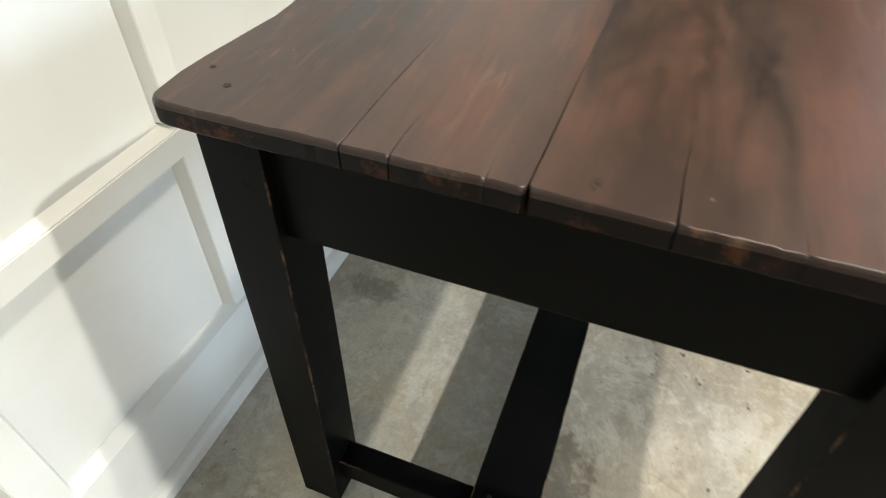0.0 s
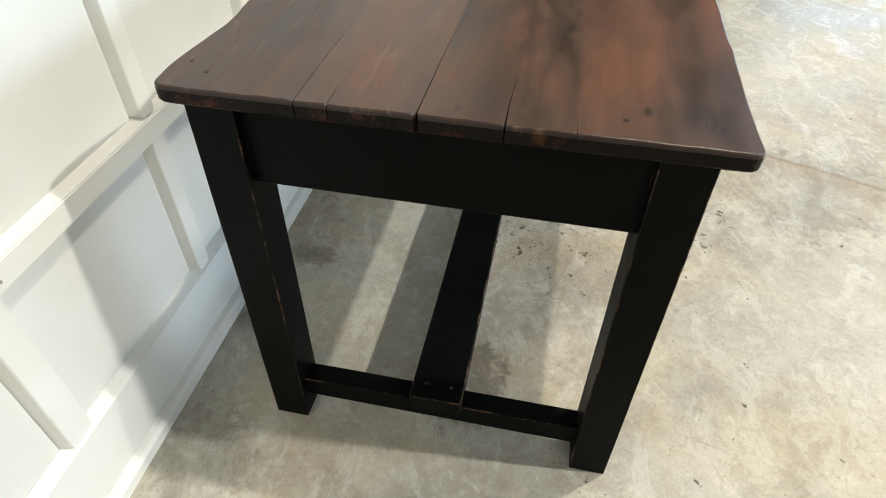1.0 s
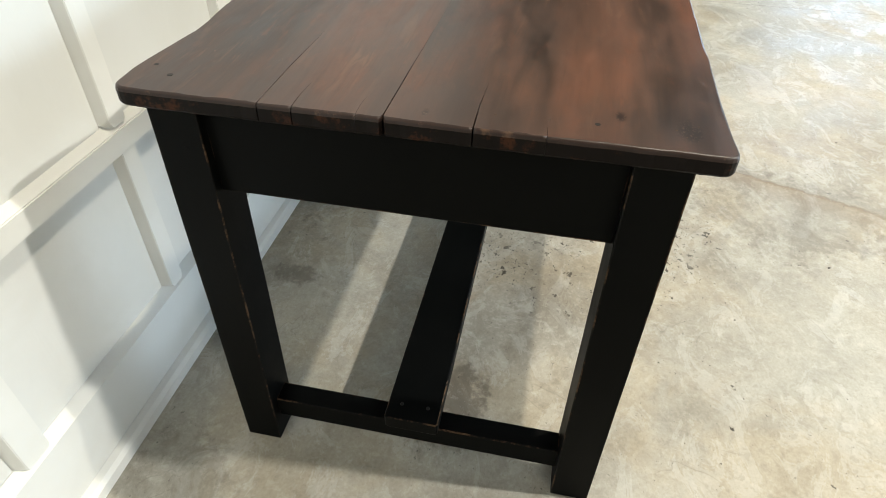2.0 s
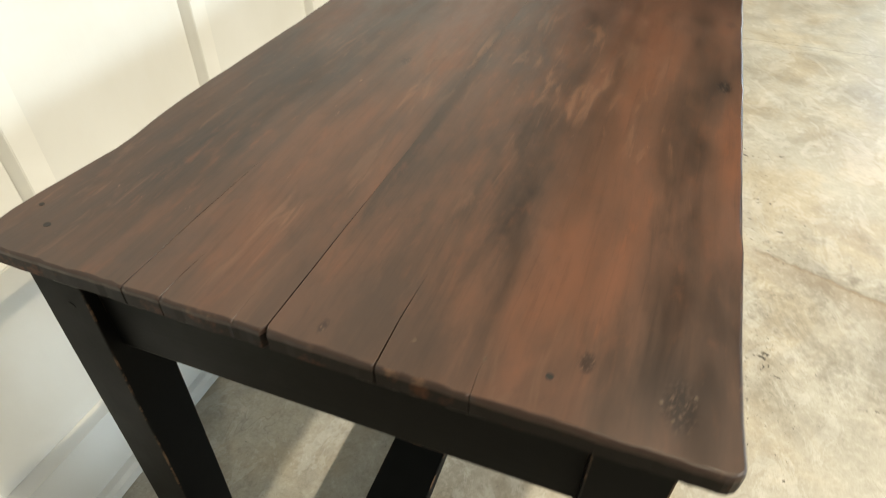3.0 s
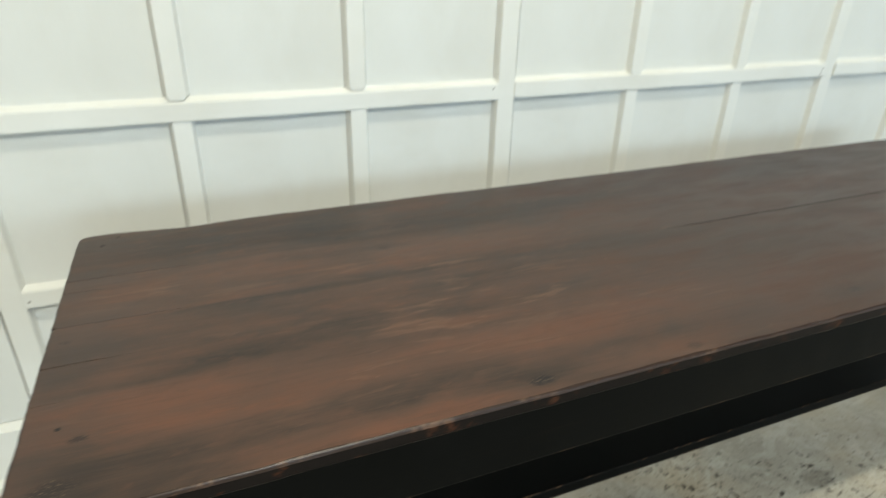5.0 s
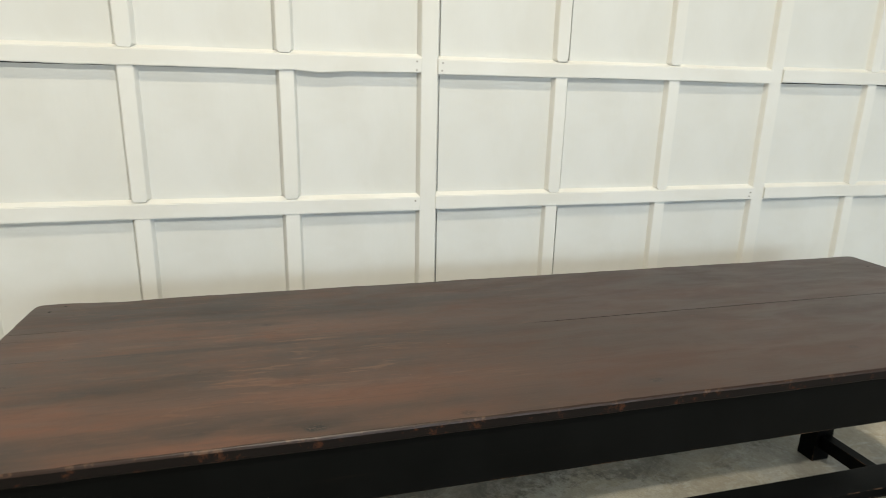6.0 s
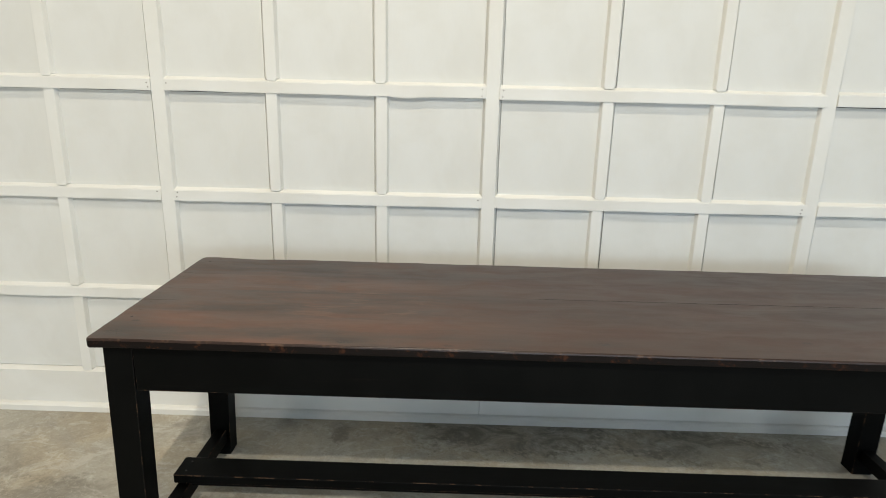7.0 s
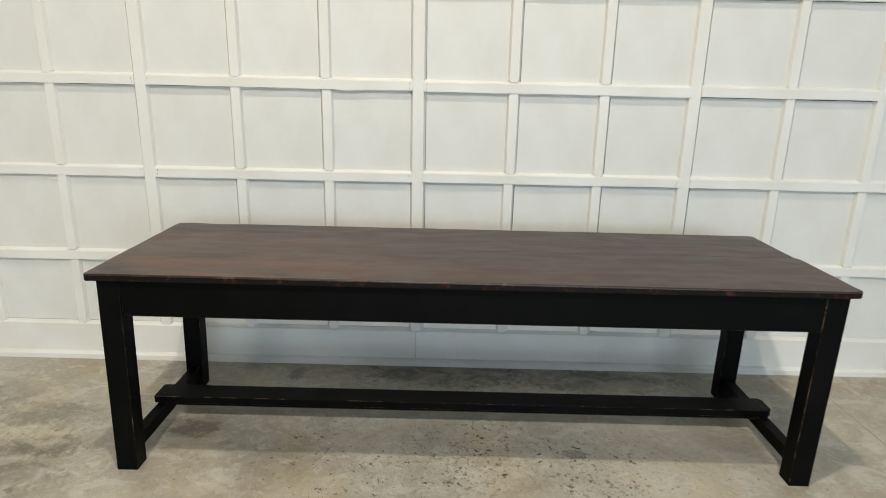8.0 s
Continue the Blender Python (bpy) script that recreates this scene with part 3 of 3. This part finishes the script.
# nail heads and pale worn spots let into the boards
for x, y, r, k, m in ((0.043, 0.688, 0.0045, 1, M_NAIL), (0.068, 0.722, 0.0035, 1, M_NAIL), (0.038, 0.148, 0.004, 0, M_NAIL), (0.036, 0.203, 0.0022, 0, M_FILL),
                      (0.045, 0.060, 0.0022, 0, M_FILL), (0.058, 0.034, 0.002, 0, M_FILL), (0.030, 0.050, 0.0018, 0, M_FILL), (0.034, 0.266, 0.0024, 0, M_FILL),
                      (0.434, 0.279, 0.0030, 0, M_FILL), (2.50, 0.15, 0.004, 0, M_NAIL), (2.51, 0.30, 0.004, 0, M_NAIL), (2.50, 0.62, 0.004, 1, M_NAIL)):
    part("nail_head", disc_bm(x, y, H - 0.0019, r, 0.004), m, board_obs[k])

# legs, each slightly out of plumb
LEG = 0.076
LEG_TOP = H - THICK


def leg_bm(xt, xb, y, w, d):
    bm = bmesh.new()
    bmesh.ops.create_cube(bm, size=1.0)
    bmesh.ops.subdivide_edges(bm, edges=[e for e in bm.edges if abs(e.verts[0].co.z - e.verts[1].co.z) > 0.5], cuts=9)
    for v in bm.verts:
        k = v.co.z + 0.5
        taper = 1.0 - 0.012 * (1 - k)
        x, yy = v.co.x * w * taper, v.co.y * d * taper
        v.co = (xb + (xt - xb) * k + x, y + yy, k * LEG_TOP)
    lines = [e for e in bm.edges if len(e.link_faces) == 2 and e.link_faces[0].normal.angle(e.link_faces[1].normal) > 0.8]
    bmesh.ops.bevel(bm, geom=lines, offset=0.0022, segments=2, affect="EDGES", profile=0.6, material=1)
    for v in bm.verts:
        v.co.x += 0.0007 * noise.noise((v.co.z * 9, v.co.x * 40, 1.0))
        v.co.y += 0.0007 * noise.noise((v.co.z * 9, v.co.y * 40, 6.0))
    return bm


LEGS = ((0.057, 0.040, 0.065), (0.057, 0.042, 0.685), (2.517, 2.511, 0.065), (2.517, 2.511, 0.685))
leg_obs = []
for xt, xb, y in LEGS:
    leg_obs.append(table_part("leg", leg_bm(xt, xb, y, LEG, 0.070), [M_BLACK["z"], M_BLACKEDGE]))
for ob, x, y in ((leg_obs[1], 0.0185, 0.677),):
    part("peg", disc_bm(x + 0.0008, y, 0.675, 0.0055, 0.004, 12, "x"), M_BLACK["y"], ob, "small dark wooden peg")

# aprons: the long ones almost flush with the legs, the end ones set back
AP0, AP1 = 0.608, LEG_TOP
for y0, y1 in ((0.0325, 0.054), (0.694, 0.7175)):
    table_part("apron", box_bm(0.094, 2.480, y0, y1, AP0, AP1, 0.0025, 2, 1), [M_BLACK["x"], M_BLACKEDGE])
for x0, x1 in ((0.034, 0.056), (2.518, 2.540)):
    table_part("apron", box_bm(x0, x1, 0.099, 0.652, AP0 - 0.006, AP1, 0.0025, 2, 1), [M_BLACK["y"], M_BLACKEDGE])

# low stretchers
ST0, ST1 = 0.056, 0.107
for x0, x1 in ((0.026, 0.068), (2.490, 2.532)):
    table_part("end_stretcher", box_bm(x0, x1, 0.0985, 0.652, ST0, ST1, 0.0025, 2, 1), [M_BLACK["y"], M_BLACKEDGE])
c = 0.014
ends = [(0.016, 0.325), (2.544 - c, 0.325), (2.544, 0.325 + c), (2.544, 0.427 - c), (2.544 - c, 0.427), (0.016, 0.427), (0.012, 0.423), (0.012, 0.329)]
plank = table_part("centre_stretcher", prism_bm(ends, "z", ST1 + 0.0005, 0.138, 0.0022, 1), [M_BLACK["x"], M_BLACKEDGE])
table_part("stretcher_bar", box_bm(0.0685, 2.4895, 0.333, 0.419, 0.094, 0.1065, 0.003, 2, 1), [M_BLACK["x"], M_BLACKEDGE])
for x in (0.046, 2.510):
    for y in (0.35, 0.40):
        part("nail_head", disc_bm(x, y, 0.1385, 0.004, 0.003), M_NAIL, plank)

# ---- dollies at the far side of the room ----


def caster(parent, x, y):
    plate = box_bm(x - 0.035, x + 0.035, y - 0.03, y + 0.03, 0.070, 0.0755, 0.002)
    fork = part("caster", joined(plate, joined(box_bm(x - 0.024, x + 0.020, y - 0.026, y - 0.019, 0.018, 0.071, 0.003), box_bm(x - 0.024, x + 0.020, y + 0.019, y + 0.026, 0.018, 0.071, 0.003))), M_STEEL, parent, "zinc-plated swivel caster")
    joined_front = box_bm(x - 0.030, x - 0.024, y - 0.026, y + 0.026, 0.040, 0.071, 0.002)
    part("fork_guard", joined_front, M_STEEL, fork)
    wheel = bmesh.new()
    bmesh.ops.create_cone(wheel, cap_ends=True, segments=24, radius1=0.028, radius2=0.028, depth=0.030)
    bmesh.ops.bevel(wheel, geom=[e for e in wheel.edges if abs(e.verts[0].co.z - e.verts[1].co.z) < 1e-4], offset=0.006, segments=2, affect="EDGES")
    bmesh.ops.transform(wheel, matrix=Matrix.Translation((x, y, 0.028)) @ Matrix.Rotation(radians(90), 4, "X"), verts=wheel.verts)
    part("wheel", wheel, M_RUBBER, fork, "black rubber wheel")


def dolly(x, y):
    d = thing("furniture_dolly", x, y, 0, "low raw pine furniture dolly on four casters", "dolly", "furniture dollies")
    for dx in (-0.23, 0.23):
        part("board", box_bm(dx - 0.045, dx + 0.045, -0.38, 0.38, 0.076, 0.098, 0.003), M_PINE, d)
    for dy in (-0.30, 0.30):
        part("crossbar", box_bm(-0.275, 0.275, dy - 0.045, dy + 0.045, 0.098, 0.118, 0.003), M_PINE, d)
    # added dark box, stands in for the deep shade below the boards
    part("under_frame", box_bm(-0.184, 0.184, -0.245, 0.245, 0.020, 0.097, 0.002), M_MAHOGANY, d, "added dark box in place of the shade under the boards")
    for dx in (-0.23, 0.23):
        for dy in (-0.29, 0.29):
            caster(d, dx, dy)
    return d


def chest(x, y, z):
    t = thing("wooden_chest", x, y, z, "low dark red-brown wooden chest standing on a pine dolly", "chest", "chests on dollies")
    body = part("body", box_bm(-0.225, 0.225, -0.35, 0.35, 0.03, 0.20, 0.005), M_MAHOGANY, t)
    part("lid", box_bm(-0.24, 0.24, -0.365, 0.365, 0.2005, 0.222, 0.006), M_MAHOGANY, t)
    part("plinth", box_bm(-0.235, 0.235, -0.36, 0.36, 0.0, 0.0295, 0.004), M_MAHOGANY, t)
    return t


d1 = dolly(4.19, -0.43)
copy_thing(d1, pose(4.21, 0.40, 0, 0, 0, 2))
c1 = chest(4.20, -0.43, 0.118)
copy_thing(c1, pose(4.22, 0.40, 0.118, 0, 0, 2))

# ---- wall panelling, piece by piece ----
FRONT = 0.946               # front plane of rails and stiles
# panels end near x = 4.85; unseen dark backing beyond dims the table's reflections
FULL = [-0.214 + 1.267 * k - (0.010 if k == 2 else 0.0) for k in range(-5, 5)]
RAILS = [0.182, 0.546, 0.962, 1.381, 1.80, 2.22, 2.64, 3.06]   # middle heights; the first is the base board's top
RH = 0.0215                 # half height of a rail's front
SLOPE = 0.011               # rise of its weathered upper edge
rng = random.Random(11)


def rail_mesh(length, seed, sag=None):
    """A rail with a weathered upper edge, a little uneven along its length."""
    out = [(FRONT, -RH), (FRONT, RH), (Y1 + 0.001, RH + SLOPE), (Y1 + 0.004, RH + SLOPE), (Y1 + 0.004, -RH)]
    bm = prism_bm(out, "x", 0, length)
    bmesh.ops.bevel(bm, geom=[e for e in bm.edges if abs(e.verts[0].co.x - e.verts[1].co.x) > 0.1 and e.verts[0].co.y < FRONT + 0.01], offset=0.002, segments=2, affect="EDGES")
    bmesh.ops.subdivide_edges(bm, edges=[e for e in bm.edges if abs(e.verts[0].co.x - e.verts[1].co.x) > 0.1], cuts=48 if sag else 24)
    for v in bm.verts:
        low = 1.6 if v.co.z < 0 else 0.8
        v.co.z += low * (0.0018 * noise.noise((v.co.x * 3.1, seed, 0.3)) + 0.0008 * noise.noise((v.co.x * 17, seed, low)))
        if sag and v.co.z < 0:
            v.co.z -= 0.0055 * math.exp(-((v.co.x - sag) / 0.045) ** 2)
        if v.co.y < FRONT + 0.01:
            v.co.y += 0.0016 * noise.noise((v.co.x * 4.0, seed, 7.0))
    return mesh_of("rail", bm, M_TRIM)


def stile_mesh(width, z0, z1, name="stile"):
    """A stile with chamfered sides and clipped feet, planed a little unevenly."""
    w, k = width / 2, 0.009
    out = [(-w + k, z0), (w - k, z0), (w, z0 + k), (w, z1), (-w, z1), (-w, z0 + k)]
    bm = prism_bm(out, "y", FRONT + 0.003, Y1 + 0.004)
    for v in bm.verts:
        if v.co.y < FRONT + 0.01:
            v.co.x *= (w - 0.010) / w
    lines = [e for e in bm.edges if abs(e.verts[0].co.z - e.verts[1].co.z) > 0.05 and e.verts[0].co.y < FRONT + 0.01]
    bmesh.ops.bevel(bm, geom=lines, offset=0.0012, segments=2, affect="EDGES")
    bmesh.ops.subdivide_edges(bm, edges=[e for e in bm.edges if abs(e.verts[0].co.z - e.verts[1].co.z) > 0.05], cuts=int(6 + 10 * (z1 - z0)))
    for v in bm.verts:
        if v.co.y < FRONT + 0.01:
            v.co.x += 0.0012 * noise.noise((v.co.z * 7.0, v.co.x * 30.0, z0))
            v.co.y += 0.0010 * noise.noise((v.co.z * 5.0, v.co.x * 20.0, z1))
    return mesh_of(name, bm, M_TRIM)


FW, SW = 0.070, 0.060
panel_me = mesh_of("panel", box_bm(0, 0.39, Y1, Y1 + 0.005, 0, 0.39), M_PANEL)
full_me = stile_mesh(FW, 0.182, 3.25, "full_stile")
short_me = {}
for i, x in enumerate(FULL):
    piece("full_stile", full_me, wall_n, x, rng.uniform(-0.001, 0.001), 0)
    if i + 1 == len(FULL):
        break
    a, b = x + FW / 2 - 0.0094, FULL[i + 1] - FW / 2 + 0.0094
    if "rail" not in short_me:
        short_me["rail"] = [rail_mesh(b - a, q * 3.7) for q in range(5)]
    for z in RAILS[1:]:
        me = rail_mesh(b - a, 21.0, 0.92) if (i, z) == (5, 1.381) else rng.choice(short_me["rail"])
        piece("rail", me, wall_n, a, rng.uniform(-0.0012, 0.0012), z + rng.uniform(-0.003, 0.003))
    inner = []
    for k, f in ((1, 0.341), (2, 0.669)):
        column = []
        for lo, hi in zip(RAILS[:-1], RAILS[1:]):
            z0 = lo + (0.004 if lo == RAILS[0] else RH + 0.004)
            z1 = hi - RH + 0.0045
            key = (round(z0, 3), round(z1, 3))
            if key not in short_me:
                short_me[key] = stile_mesh(SW, z0, z1)
            at = x + f * 1.267 + rng.uniform(-0.003, 0.003)
            column.append(at)
            piece("stile", short_me[key], wall_n, at, rng.uniform(-0.001, 0.001), 0)
        inner.append(column)
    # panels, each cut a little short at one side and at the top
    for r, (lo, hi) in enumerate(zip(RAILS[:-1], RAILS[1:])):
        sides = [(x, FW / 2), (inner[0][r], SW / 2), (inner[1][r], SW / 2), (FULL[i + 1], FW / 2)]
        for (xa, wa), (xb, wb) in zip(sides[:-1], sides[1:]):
            # slits: open joints that double as shadow lines beside stiles and under rails
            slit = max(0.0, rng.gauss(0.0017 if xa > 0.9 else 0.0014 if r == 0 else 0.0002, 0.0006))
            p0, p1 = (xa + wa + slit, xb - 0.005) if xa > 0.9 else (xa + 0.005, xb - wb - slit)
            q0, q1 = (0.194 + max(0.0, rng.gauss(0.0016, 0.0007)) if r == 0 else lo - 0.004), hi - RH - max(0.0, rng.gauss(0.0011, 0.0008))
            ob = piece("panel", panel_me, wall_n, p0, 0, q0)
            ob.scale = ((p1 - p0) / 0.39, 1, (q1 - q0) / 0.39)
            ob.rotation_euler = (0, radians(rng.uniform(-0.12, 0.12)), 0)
# base boards with a sloped top edge, and the plinth below
base_out = [(FRONT - 0.002, 0.0), (FRONT - 0.002, 0.182), (Y1 + 0.001, 0.194), (Y1 + 0.004, 0.194), (Y1 + 0.004, 0.0)]
base_me = mesh_of("base_board", prism_bm(base_out, "x", 0.0010, 2.5330), M_TRIM)
plinth_out = [(0.922, 0.0), (0.922, 0.024), (0.930, 0.032), (FRONT - 0.003, 0.036), (FRONT - 0.003, 0.0)]
plinth_me = mesh_of("plinth", prism_bm(plinth_out, "x", 0.0006, 2.5334), M_TRIM)
for i, x in enumerate(FULL[:-1]):
    if i % 2 == 0:
        run = [piece("base_board", base_me, wall_n, x, rng.uniform(-0.0015, 0.0005), 0), piece("plinth", plinth_me, wall_n, x, 0, 0)]
        for ob in run:
            ob.scale.x = 0.5 if i + 2 == len(FULL) else 1.0
nail_me = mesh_of("nail_head", disc_bm(0, FRONT - 0.0004, 0, 0.0032, 0.0016, 8, "y"), M_RUST)
for x in FULL[4:9]:
    for z in RAILS[1:6]:
        for side in (-1, 1):
            for dz in (-0.010, 0.009):
                if rng.random() < 0.55:
                    piece("nail_head", nail_me, wall_n, x + side * (FW / 2 + 0.002 + rng.uniform(-0.003, 0.004)), 0, z + dz + rng.uniform(-0.003, 0.003))
cap = box_bm(FULL[0] - 0.03, FULL[-1] + 0.03, FRONT - 0.03, Y1 + 0.004, 3.252, 3.29, 0.004)
part("cap_rail", cap, M_TRIM, wall_n)
